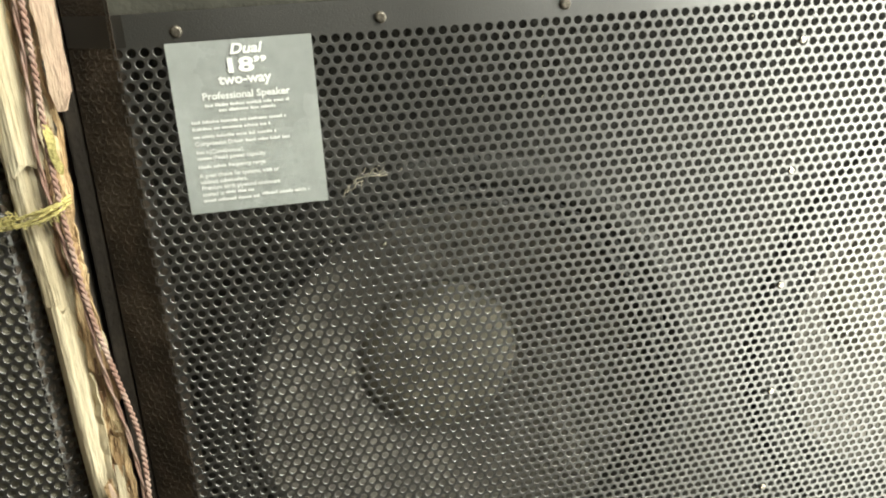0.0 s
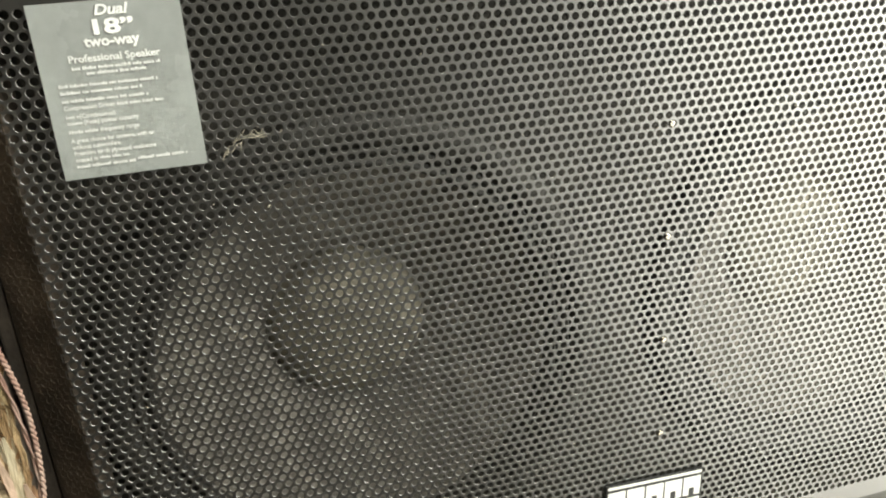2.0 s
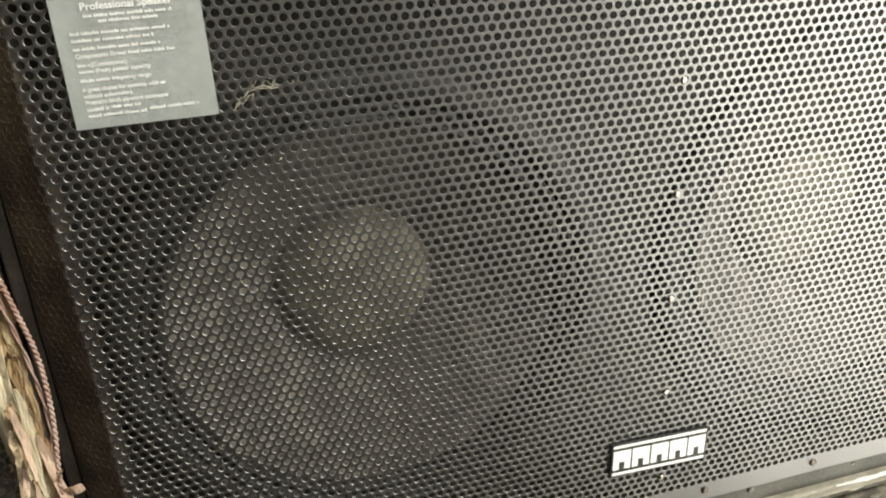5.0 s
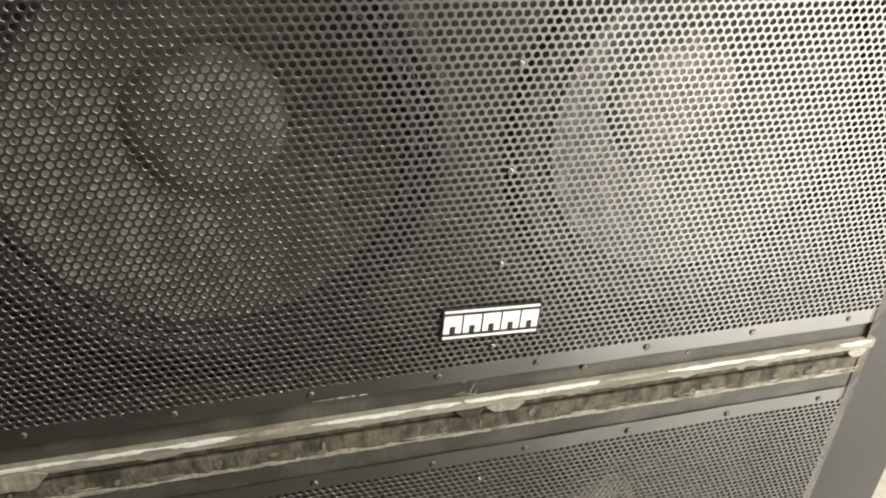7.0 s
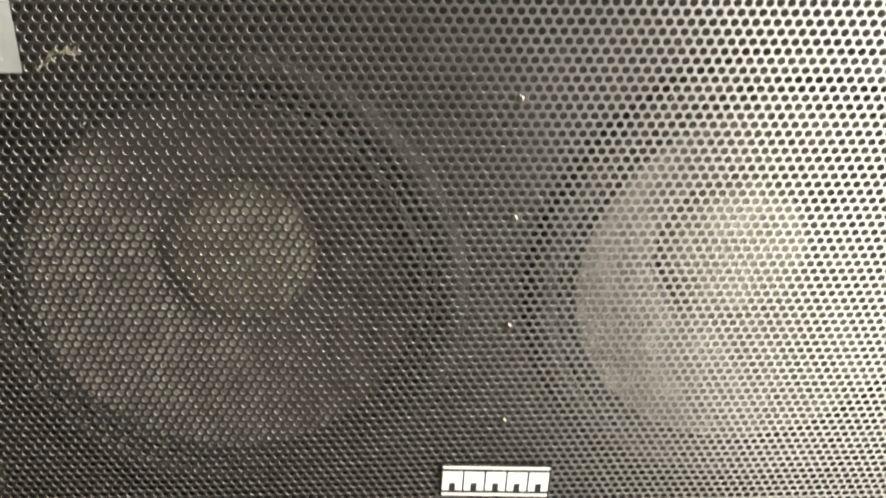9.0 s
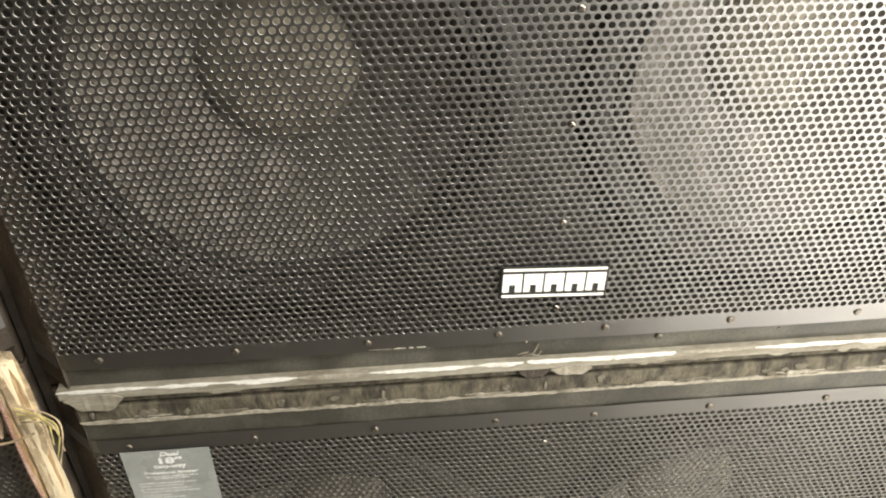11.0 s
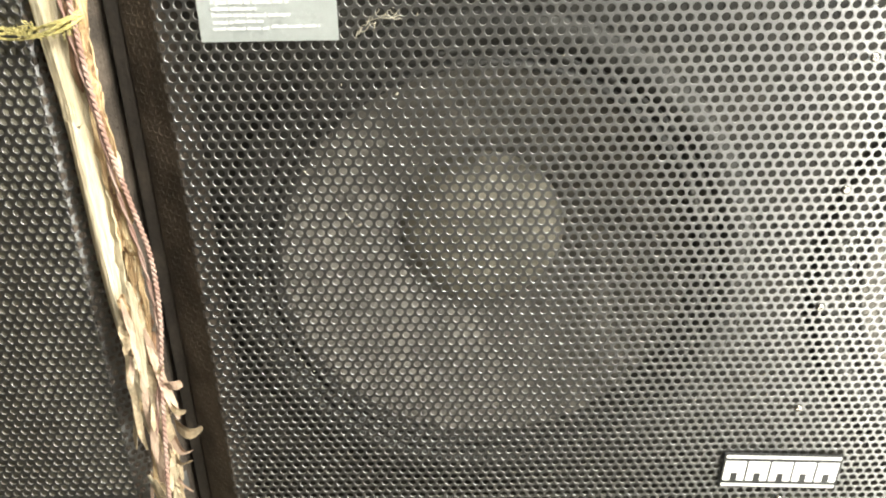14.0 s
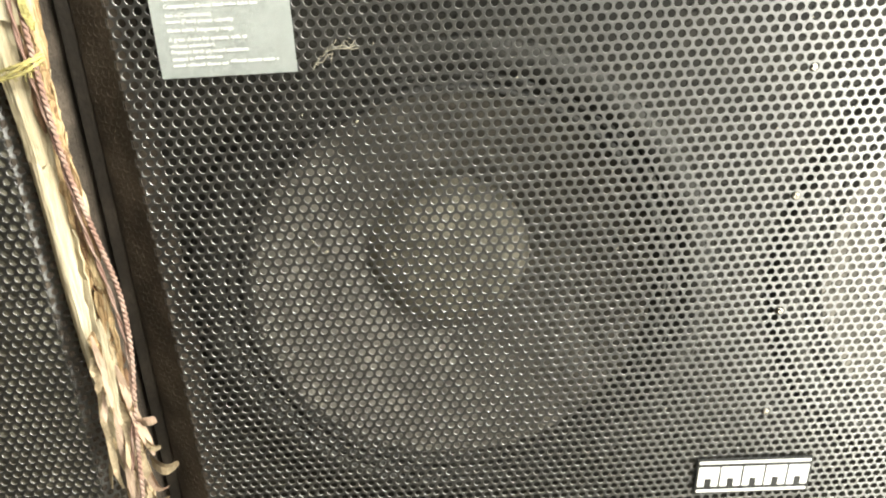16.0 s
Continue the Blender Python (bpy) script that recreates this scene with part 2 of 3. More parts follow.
def grille_mesh(per_quadrant, z_from, z_to, u_from, u_to, right_bend):
    """A perforated sheet bent back at both ends, hole by hole."""
    bend_x, bend_y = right_bend
    rows = int(round((P1 - P0) / ROW))
    row_h = (P1 - P0) / rows
    corner = math.atan2(row_h, PITCH)
    angles = []
    for q in range(2):
        base = q * math.pi
        if per_quadrant == 4:
            angles += [base + a for a in (0, corner / 2, corner, (corner + math.pi / 2) / 2)]
            angles += [base + math.pi - a for a in (math.pi / 2, (corner + math.pi / 2) / 2, corner, corner / 2)]
        else:
            angles += [base + a for a in (0, corner, math.pi / 2, math.pi - corner)]
    n = len(angles)
    ca, sa = np.cos(angles), np.sin(angles)
    reach = np.minimum(PITCH / 2 / np.maximum(np.abs(ca), 1e-9), row_h / 2 / np.maximum(np.abs(sa), 1e-9))
    outer = np.stack([ca * reach, sa * reach], 1)
    inner = np.stack([ca * HOLE, sa * HOLE], 1)
    cells = []
    for r in range(rows):
        z = P0 + (r + 0.5) * row_h
        if not z_from <= z <= z_to:
            continue
        start = -WRAP + PITCH * (0.5 + 0.5 * (r % 2))
        for c in range(int((2 * WRAP - PITCH / 2 * (r % 2)) / PITCH)):
            u = start + c * PITCH
            if u_from <= u <= u_to and abs(u) <= WRAP - 0.003:
                cells.append((u, z))
    cells = np.array(cells)
    k = len(cells)
    rim = np.stack([ca, sa], 1) * (HOLE + RIM)
    pts = np.concatenate([outer, rim, inner, inner], 0)
    u = cells[:, None, 0] + pts[None, :, 0]
    z = cells[:, None, 1] + pts[None, :, 1]
    depth = np.tile(np.r_[np.zeros(2 * n), np.full(n, RIM), np.full(n, 0.0011)], (k, 1))
    # gentle unevenness of a large thin sheet
    wave = 0.0007 * np.sin(u * 11 + 1) * np.sin(z * 9) + 0.0003 * np.sin(u * 37 + z * 23)
    wave = wave * np.clip((BEND - np.abs(u)) / 0.04, 0, 1)
    past = np.clip(np.abs(u) - BEND, 0, None)
    x = np.sign(u) * (np.abs(u) - past + past * np.where(u > 0, bend_x, 0.73))
    y = depth + wave + past * np.where(u > 0, bend_y, 0.68)
    co = np.stack([x, y, z], -1).reshape(-1, 3)
    i = np.arange(n)
    j = (i + 1) % n
    ring = np.stack([i, j, j + n, i + n], 1)
    edge = ring + n
    wall = ring + 2 * n
    quads = (np.concatenate([ring, edge, wall], 0)[None] + (np.arange(k) * 4 * n)[:, None, None]).reshape(-1, 4)
    # plain margins above and below, and at both ends
    extra_v, extra_f = [], []

    def margin(a0, a1, b0, b1, steps):
        us = np.linspace(a0, a1, steps + 1)
        for s, t in zip(us, us[1:]):
            base = len(co) + len(extra_v)
            for uu, zz in ((s, b0), (t, b0), (t, b1), (s, b1)):
                p = max(0, abs(uu) - BEND)
                wv = 0.0007 * math.sin(uu * 11 + 1) * math.sin(zz * 9) + 0.0003 * math.sin(uu * 37 + zz * 23)
                wv *= min(1, max(0, (BEND - abs(uu)) / 0.04))
                extra_v.append((math.copysign(abs(uu) - p + p * (bend_x if uu > 0 else 0.73), uu), wv + p * (bend_y if uu > 0 else 0.68), zz))
            extra_f.append((base, base + 1, base + 2, base + 3))
    margin(-WRAP, WRAP, G0, P0, 98), margin(-WRAP, WRAP, P1, G1, 98)
    co = np.concatenate([co, np.array(extra_v)], 0)
    quads = np.concatenate([quads, np.array(extra_f)], 0)
    me = bpy.data.meshes.new("grille")
    me.vertices.add(len(co))
    me.vertices.foreach_set("co", co.astype(np.float32).ravel())
    me.loops.add(quads.size)
    me.loops.foreach_set("vertex_index", quads.astype(np.int32).ravel())
    me.polygons.add(len(quads))
    me.polygons.foreach_set("loop_start", np.arange(0, quads.size, 4, dtype=np.int32))
    me.update(calc_edges=True)
    me.materials.append(M_GRILLE)
    me.materials.append(M_PUNCHED)
    me.materials.append(M_STRIP)
    index = np.zeros(len(me.polygons), np.int32)
    cell = np.tile(np.r_[np.zeros(2 * n, np.int32), np.ones(n, np.int32)], (k, 1))
    cell[cells[:, 0] < -BEND - 0.002] = 2
    index[:k * 3 * n] = cell.ravel()
    me.polygons.foreach_set("material_index", index)
    me.polygons.foreach_set("use_smooth", np.zeros(len(me.polygons), bool))
    return me


def baffle_bm(cx, cz, r, x0, x1, z0, z1, y, seg=64):
    """Half of the baffle: a board with a round cut-out."""
    bm = bmesh.new()
    outer, inner, back = [], [], []
    corners = sorted(math.atan2(zc - cz, xc - cx) % (2 * math.pi) for xc in (x0, x1) for zc in (z0, z1))
    angles = sorted(set(np.linspace(0, 2 * math.pi, seg, endpoint=False).tolist() + corners))
    for a in angles:
        c, s = math.cos(a), math.sin(a)
        reach = min(((x1 if c > 0 else x0) - cx) / c if abs(c) > 1e-9 else 9, ((z1 if s > 0 else z0) - cz) / s if abs(s) > 1e-9 else 9)
        outer.append(bm.verts.new((cx + c * reach, y, cz + s * reach)))
        inner.append(bm.verts.new((cx + c * r, y, cz + s * r)))
        back.append(bm.verts.new((cx + c * r, y + 0.022, cz + s * r)))
    n = len(angles)
    for i in range(n):
        j = (i + 1) % n
        bm.faces.new((outer[i], outer[j], inner[j], inner[i]))
        bm.faces.new((inner[i], inner[j], back[j], back[i]))
    return bm


def dome_screw(r=0.0042, h=0.0030):
    """A pan-head screw with a cross slot, its head towards -y."""
    bm = bmesh.new()
    prof = [(r, 0.0), (r, -h * 0.35), (r * 0.85, -h * 0.75), (r * 0.5, -h)]
    seg, rings = 14, []
    for rr, y in prof:
        rings.append([bm.verts.new((rr * math.cos(a), y, rr * math.sin(a))) for a in np.linspace(0, 2 * math.pi, seg, endpoint=False)])
    for a, b in zip(rings, rings[1:]):
        for i in range(seg):
            bm.faces.new((a[i], b[i], b[(i + 1) % seg], a[(i + 1) % seg]))
    pit = bm.verts.new((0, -h * 0.45, 0))
    top = rings[-1]
    for i in range(seg):
        bm.faces.new((top[i], pit, top[(i + 1) % seg]))
    return bm


WOOFERS = [(-0.262, 0.278), (0.262, 0.278)]
SCREW_X = [-0.453, -0.320, -0.189, -0.057, 0.053, 0.184, 0.319, 0.452]
SCREW_ME = finish("screw", dome_screw(), M_SCREW, True)
BRIGHT_SCREW_ME = finish("screw", dome_screw(), M_STEEL, True)
CONE_PROFILE = [(0.188, 0.089), (0.180, 0.096), (0.150, 0.123), (0.115, 0.152), (0.078, 0.180)]
WOOFER_ME = {
    "basket": (finish("basket", lathe([(0.203, 0.092), (0.205, 0.074), (0.212, 0.070), (0.230, 0.070), (0.234, 0.074), (0.234, 0.086)]), M_CAST, True), ""),
    "surround": (finish("surround", lathe([(0.206, 0.082), (0.2035, 0.075), (0.200, 0.074), (0.1965, 0.079), (0.194, 0.082), (0.1915, 0.077), (0.188, 0.076), (0.185, 0.083), (0.183, 0.094)]), M_RUBBER, True), "black rippled cloth surround"),
    "cone": (finish("cone", lathe([(0.186, 0.088), (0.178, 0.095), (0.150, 0.121), (0.115, 0.151), (0.074, 0.182)]), M_CONE, True), ""),
    "dust_cap": (finish("dust_cap", lathe([(0.081, 0.178)] + [(0.081 * math.cos(a), 0.178 - 0.036 * math.sin(a)) for a in np.linspace(0.1, math.pi / 2 - 0.02, 9)] + [(0, 0.142)]), M_CAP, True), "olive-grey domed paper dust cap"),
}


def speaker_box(label, at, fine, z_from, u_from=-1.0, u_to=1.0, worn=1, cloth=False, group="stacked speaker boxes"):
    root = thing("speaker_box", label, "speaker", at, group)
    # carcass: boards of painted plywood
    part("side_panel", box(-0.528, -0.5055, 0.0350, 0.62, LOW, HIGH, 0.002), M_STRIP, root)
    part("side_panel", box(0.5055, 0.528, 0.0350, 0.62, LOW, HIGH, 0.002), M_STRIP, root)
    part("back_panel", box(-0.505, 0.505, 0.602, 0.62, 0.016, 0.664, 0.001), M_BOX, root)
    part("top_panel", box(-0.496, 0.496, 0.002, 0.62, 0.664, HIGH, 0.002), M_PLYDARK, root, "dark paint-worn plywood edge")
    part("bottom_panel", box(-0.505, 0.505, -0.002, 0.62, 0.0030, 0.016, 0.0012), M_PLY, root, "paint-worn plywood edge")
    # dark colour holds both the grime and the shade of the recessed joint
    part("bottom_core", box(-0.505, 0.505, 0.0045, 0.62, LOW, 0.0030), M_PLYDARK, root, "grimy recessed plywood core, shade in its dark colour")
    part("top_rail", box(-0.494, 0.494, 0.0022, 0.05, G1 - 0.004, 0.664), M_RAIL, root)
    part("bottom_rail", box(-0.494, 0.494, 0.006, 0.05, 0.016, G0 + 0.004), M_RAIL, root)
    part("baffle", baffle_bm(WOOFERS[0][0], WOOFERS[0][1], 0.205, -0.505, 0.0, 0.016, 0.664, 0.082), M_BAFFLE, root)
    part("baffle", baffle_bm(WOOFERS[1][0], WOOFERS[1][1], 0.205, 0.0, 0.505, 0.016, 0.664, 0.082), M_BAFFLE, root)
    if cloth:
        part("backing_cloth", box(0.1, 0.490, 0.0022, 0.0032, G0, G1), M_LINING, root, "pale cloth behind the grille")
    for s in (-1, 1):
        # bevelled corner post that closes the end of the grille
        bm = bmesh.new()
        ring = [(0.4918, 0.00055), (0.5271, 0.0335) if s < 0 or cloth else (0.5334, 0.0247), (0.5090, 0.060), (0.4918, 0.060)]
        lo = [bm.verts.new((s * x, y, 0.0165)) for x, y in ring]
        hi = [bm.verts.new((s * x, y, HIGH - 0.002)) for x, y in ring]
        for a in range(4):
            bm.faces.new((lo[a], lo[(a + 1) % 4], hi[(a + 1) % 4], hi[a]))
        bm.faces.new(lo[::-1])
        bm.faces.new(hi)
        bmesh.ops.recalc_face_normals(bm, faces=bm.faces[:])
        part("corner_post", bm, M_STRIP, root)
    for cx, cz in WOOFERS:
        woofer = new("woofer")
        woofer.parent = root
        woofer.location = (cx, 0, cz)
        for key, (me, lab) in WOOFER_ME.items():
            part(key, me, None, woofer, lab)
    part("grille", grille_mesh(fine, z_from, 1.0, u_from, u_to, (0.73, 0.68) if cloth else (0.87, 0.50)), None, root, "black perforated steel grille with dusty holes")
    for x in SCREW_X:
        for z in (0.0540, 0.6275):
            s = part("screw", SCREW_ME, None, root)
            s.location = (x, 0.0006, z)
            s.rotation_euler = (0, x * 40 + z * 7, 0)
    for z in (0.085, 0.187, 0.287, 0.388, 0.487, 0.589):
        s = part("screw", BRIGHT_SCREW_ME, None, root, "bright steel screw")
        s.location = (0.0, 0.0004, z)
        s.scale = (0.85, 0.85, 0.85)
    # bare, chipped board edges
    erng = random.Random(60 + worn)
    x, k = -0.5045, 0
    while x < 0.48:
        e = min(0.5045, x + erng.uniform(0.03, 0.16))
        low = 0.0125 + erng.uniform(-0.0008, 0.0012)
        part("chipped_edge", jagged(x, e, low, 0.0160 + erng.uniform(-0.0003, 0.0004), -0.0034, -0.0012, 30 * worn + k, 0.0005, 0.0008, 0.0035), M_SCUFF if k % 4 == 3 else M_CHIP, root, "pale chipped bare edge")
        x, k = e + erng.choice((0.0004, 0.0008, 0.004)), k + 1
    bm = jagged(-0.494, 0.495, 0.6642, 0.6675, 0.0002, 0.0025, 5 * worn, 0.0011, 0.0005, 0.004)
    part("chipped_edge", bm, M_SCUFF, root, "scuffed paint edge")
    # grime and torn veneer along the joint
    grng = random.Random(90 + worn)
    for k in range(44):
        x = grng.uniform(-0.49, 0.46)
        tall = k % 3 > 0
        w, h = (grng.uniform(0.004, 0.013), grng.uniform(0.004, 0.011)) if tall else (grng.uniform(0.02, 0.07), grng.uniform(0.0012, 0.003))
        z = grng.uniform(0.6675, 0.676) if tall else grng.uniform(0.6665, 0.670)
        part("torn_veneer", jagged(x, x + w, z, z + h, 0.0010 - 0.0003 * (k % 4), 0.003, 700 + 50 * worn + k, 0.0010, 0.0016, 0.003), M_SMUDGE if tall else (M_SCUFF, M_SMUDGE)[k % 2], root)
    for k in range(7):
        x = grng.uniform(-0.42, 0.42)
        w = grng.uniform(0.012, 0.05)
        part("torn_veneer", jagged(x, x + w, grng.uniform(0.0005, 0.002), 0.006, -0.0026, -0.001, 900 + 20 * worn + k, 0.0004, 0.0012, 0.004), M_PLY, root)
    return root


upper = speaker_box("black double woofer speaker box with perforated steel grille, stacked on another", (0, 0, Z0), 4, 0.0)
lower = speaker_box("black double woofer speaker box with worn edges, under another box", (0, 0, Z0 - 0.70), 2, 0.25, worn=2)
left_up = speaker_box("black speaker box with perforated grille beside the main stack", (-1.0730, 0.0, Z0 + 0.035), 2, 0.0, 0.15, 0.508, worn=3, cloth=True)
left_low = speaker_box("black speaker box under another in the neighbouring stack", (-1.0730, 0.0, Z0 + 0.035 - 0.70), 2, 0.35, 0.15, 0.508, worn=4, cloth=True)

# ---- rough surroundings ----
def wall(name, x0, x1, y0, y1, z0, z1, mat, label):
    return tagged(part(name, box(x0, x1, y0, y1, z0, z1), mat, None), label, "wall", kind="structure")


tagged(part("floor", box(-2.5, 2.5, -1.0, 1.2, -0.10, -0.0085), M_FLOOR, None), "grey cement floor of the store room", "floor", kind="structure")
gr = bmesh.new()
bmesh.ops.create_grid(gr, x_segments=2, y_segments=2, size=400)
tagged(part("ground", gr, M_EARTH, None), "sunlit dry earth outside the opening", "ground", kind="structure").location.z = -0.12
wall("wall_north", -2.5, 2.5, 1.2, 1.35, -0.01, ROOM_H, M_WALL, "limewashed back wall behind the stacks")
# unseen west wall, coloured tan so the left grille edges pick up brown
wall("wall_west", -2.65, -2.5, -1.1, 1.35, -0.01, ROOM_H, M_TAN, "unseen tan side wall added to tint reflections on the left")
wall("wall_east", 2.5, 2.65, -1.1, 1.35, -0.01, ROOM_H, M_WALL, "limewashed side wall")
# unseen south wall added: stands in for the operator's dark reflection, frames both lamps
wall("wall_south", -2.5, DOOR_X0, -1.1, -0.95, -0.01, DOOR_H, M_DARKWALL, "unseen dark wall added for dark reflections beside the opening")
wall("wall_south_jamb", DOOR_X1, 2.5, -1.1, -0.95, -0.01, DOOR_H, M_DARKWALL, "unseen dark jamb added beside the opening")
wall("wall_south_lintel", -2.5, 2.5, -1.1, -0.95, DOOR_H, HIGH_Z0, M_DARKWALL, "unseen dark lintel added over the opening")
wall("wall_south_upper", -2.5, HIGH_X0, -1.1, -0.95, HIGH_Z0, HIGH_Z1, M_DARKWALL, "unseen dark wall added beside the high lamp gap")
wall("wall_south_pier", HIGH_X1, 2.5, -1.1, -0.95, HIGH_Z0, HIGH_Z1, M_DARKWALL, "unseen dark pier added beside the high lamp gap")
wall("wall_south_top", -2.5, 2.5, -1.1, -0.95, HIGH_Z1, ROOM_H, M_DARKWALL, "unseen dark wall added over the high lamp gap")
tagged(part("ceiling", box(-2.65, 2.65, -1.1, 1.35, ROOM_H, ROOM_H + 0.1), M_DARKWALL, None), "dim plastered ceiling", "ceiling", kind="structure")
tagged(part("pillar", box(0.560, 0.700, 0.056, 0.18, -0.0085, ROOM_H, 0.004), M_PILLAR, None), "grey painted steel post beside the stack", "post", kind="structure")


# ---- labels and badge ----
def text_mesh(body, size, shear=0.0, bold=0.0, spacing=1.0):
    cu = bpy.data.curves.new("print", "FONT")
    cu.body, cu.size, cu.shear, cu.offset, cu.space_character = body, size, shear, bold, spacing
    cu.align_x, cu.align_y = "CENTER", "CENTER"
    cu.extrude, cu.resolution_u = 0.00004, 3
    ob = bpy.data.objects.new("print", cu)
    scene.collection.objects.link(ob)
    me = bpy.data.meshes.new_from_object(ob.evaluated_get(bpy.context.evaluated_depsgraph_get()))
    bpy.data.objects.remove(ob)
    me.transform(Matrix.Rotation(math.pi / 2, 4, "X"))
    me.materials.clear()
    me.materials.append(M_PRINT)
    return me


def sticker(parent, x0, x1, z0, z1):
    """A grey plastic data label with white print."""
    w, h = x1 - x0, z1 - z0
    bm = bmesh.new()
    nx, nz = 24, 28
    grid = [[bm.verts.new((x0 + w * i / nx, -0.0022 - 0.00015 * math.sin(i * 0.5) * math.sin(k * 0.31)
                           - (0.0008 * ((i / nx) ** 8) * (1 - k / nz) ** 4), z0 + h * k / nz)) for i in range(nx + 1)] for k in range(nz + 1)]
    for k in range(nz):
        for i in range(nx):
            bm.faces.new((grid[k][i], grid[k][i + 1], grid[k + 1][i + 1], grid[k + 1][i]))
    bmesh.ops.solidify(bm, geom=bm.faces[:], thickness=-0.0004)
    lab = part("label", bm, M_STICKER, parent, "grey plastic data label with white print")
    y = -0.00285
    big = (("Dual", 0.532, 0.052, 0.23, 0.25, 0.0003), ("18\u201d", 0.520, 0.143, 0.27, 0.0, 0.00035), ("two-way", 0.508, 0.232, 0.37, 0.0, 0.00032),
           ("Professional Speaker", 0.503, 0.315, 0.61, 0.0, 0.0001))
    small = (("A great choice for systems, with or", 0.0964, 0.773, 0.57), ("without subwoofers.", 0.097, 0.807, 0.335),
             ("Premium birch plywood enclosure", 0.1007, 0.848, 0.56), ("(Peak) power capacity", 0.21, 0.669, 0.372), ("frequency range", 0.31, 0.720, 0.265),
             ("Compression Driver", 0.0997, 0.5825, 0.34), ("(Continuous)", 0.19, 0.6325, 0.24), ("coated in", 0.101, 0.884, 0.15))
    for body, u, v, wide, shear, bold in big + tuple((body, u + wide / 2, v, wide, 0.0, 0.0001) for body, u, v, wide in small):
        me = text_mesh(body, 0.0092 if wide * 5 > len(body) * 0.16 else 0.0041, shear, bold)
        if body[0] == "1":
            me.transform(Matrix.Scale(1.4, 4))
        if body[0] == "P" and v < 0.4:
            me.transform(Matrix.Scale(1.6, 4))
        xs, zs = [p.co.x for p in me.vertices], [p.co.z for p in me.vertices]
        me.transform(Matrix.Translation((0, 0, -(max(zs) + min(zs)) / 2)))
        me.transform(Matrix.Scale(wide * w / (max(xs) - min(xs)), 4, (1, 0, 0)))
        t = part("print", me, None, lab)
        t.location = (x0 + u * w, y, z1 - v * h)
    rng = random.Random(8)
    for u0, wide, v in ((0.21, 0.58, 0.363), (0.30, 0.39, 0.394), (0.0994, 0.66, 0.4566), (0.099, 0.54, 0.495), (0.0976, 0.577, 0.541), (0.455, 0.31, 0.5825),
                        (0.1017, 0.075, 0.6325), (0.102, 0.095, 0.669), (0.0994, 0.195, 0.720), (0.265, 0.19, 0.884), (0.1003, 0.39, 0.925), (0.523, 0.34, 0.915)):
        # letter by letter bars, some of them taller
        bm = bmesh.new()
        u = u0
        while u < u0 + wide:
            for _ in range(rng.randint(3, 9)):
                e = u + rng.uniform(0.009, 0.013)
                tall = rng.choice((0.0008, 0.0008, 0.0008, 0.0014))
                box(x0 + u * w, x0 + e * w, y - 0.00004, y + 0.00006, z1 - v * h - 0.0008, z1 - v * h + tall, bm=bm)
                u = e + 0.004
                if u > u0 + wide:
                    break
            u += 0.012
        part("print_line", bm, M_PRINT, lab)
    return lab


sticker(upper, -0.4615, -0.3675, 0.5055, 0.6205)
sticker(lower, -0.4640, -0.3690, 0.5060, 0.6215)

# maker's badge: a black plate with white bars and blocks, a little crooked
badge = part("badge", box(-0.0525, 0.0525, -0.0032, -0.0008, -0.0190, 0.0190, 0.0005), M_BADGE, upper, "black badge with white bars and blocks")
badge.location = (-0.0045, 0.0, 0.1195)
badge.rotation_euler = (0, radians(2.4), 0)
part("bar", box(-0.0505, 0.0505, -0.0035, -0.0030, 0.0143, 0.0172), M_BADGE_W, badge)
part("bar", box(-0.0505, 0.0505, -0.0035, -0.0030, -0.0172, -0.0143), M_BADGE_W, badge)
for k in range(5):
    c = (k - 2) * 0.0205
    part("block", box(c - 0.0093, c - 0.0030, -0.0035, -0.0030, -0.0108, 0.0108), M_BADGE_W, badge)
    part("block", box(c - 0.0030, c + 0.0030, -0.0035, -0.0030, -0.0020, 0.0108), M_BADGE_W, badge)
    part("block", box(c + 0.0030, c + 0.0093, -0.0035, -0.0030, -0.0108, 0.0108), M_BADGE_W, badge)

# ---- chipped patches on the board edges ----
for k, (x0, x1, z0, z1) in enumerate(((-0.500, -0.440, -0.0120, 0.0095), (0.000, 0.044, -0.0060, 0.0050), (0.468, 0.496, -0.0060, 0.0050))):
    part("chipped_patch", jagged(x0, x1, z0, z1, -0.0032, -0.0012, 40 + k, 0.0004, 0.0010, 0.004), M_PLY if k == 0 else M_SCUFF, upper, "pale broken plywood flake")
# notch drawn as a dark slab, the hollow's shade only in its colour
part("dark_notch", jagged(-0.034, 0.0, -0.0085, 0.0034, -0.0008, 0.006, 51, 0.0006, 0.0010, 0.004), M_GAP, upper, "dark slab drawn for a broken-out notch in the plywood")
for k, (x, w) in enumerate(((-0.188, 0.014), (-0.172, 0.006), (-0.163, 0.012), (-0.148, 0.005), (-0.140, 0.009))):
    part("scratch", jagged(x, x + w, 0.0436, 0.0446, -0.0008, 0.0004, 75 + k, 0.0003, 0.0003, 0.002), M_SCUFF, upper, "pale scratch on the black rail")
for x, z, size in ((0.113, 0.0335, 1.0), (0.243, 0.0320, 0.45), (0.290, 0.0375, 0.35), (-0.027, 0.036, 0.5)):
    spot = part("screw", SCREW_ME if size == 1.0 else BRIGHT_SCREW_ME, None, upper)
    spot.location, spot.scale = (x, 0.0062, z), (size, size, size)
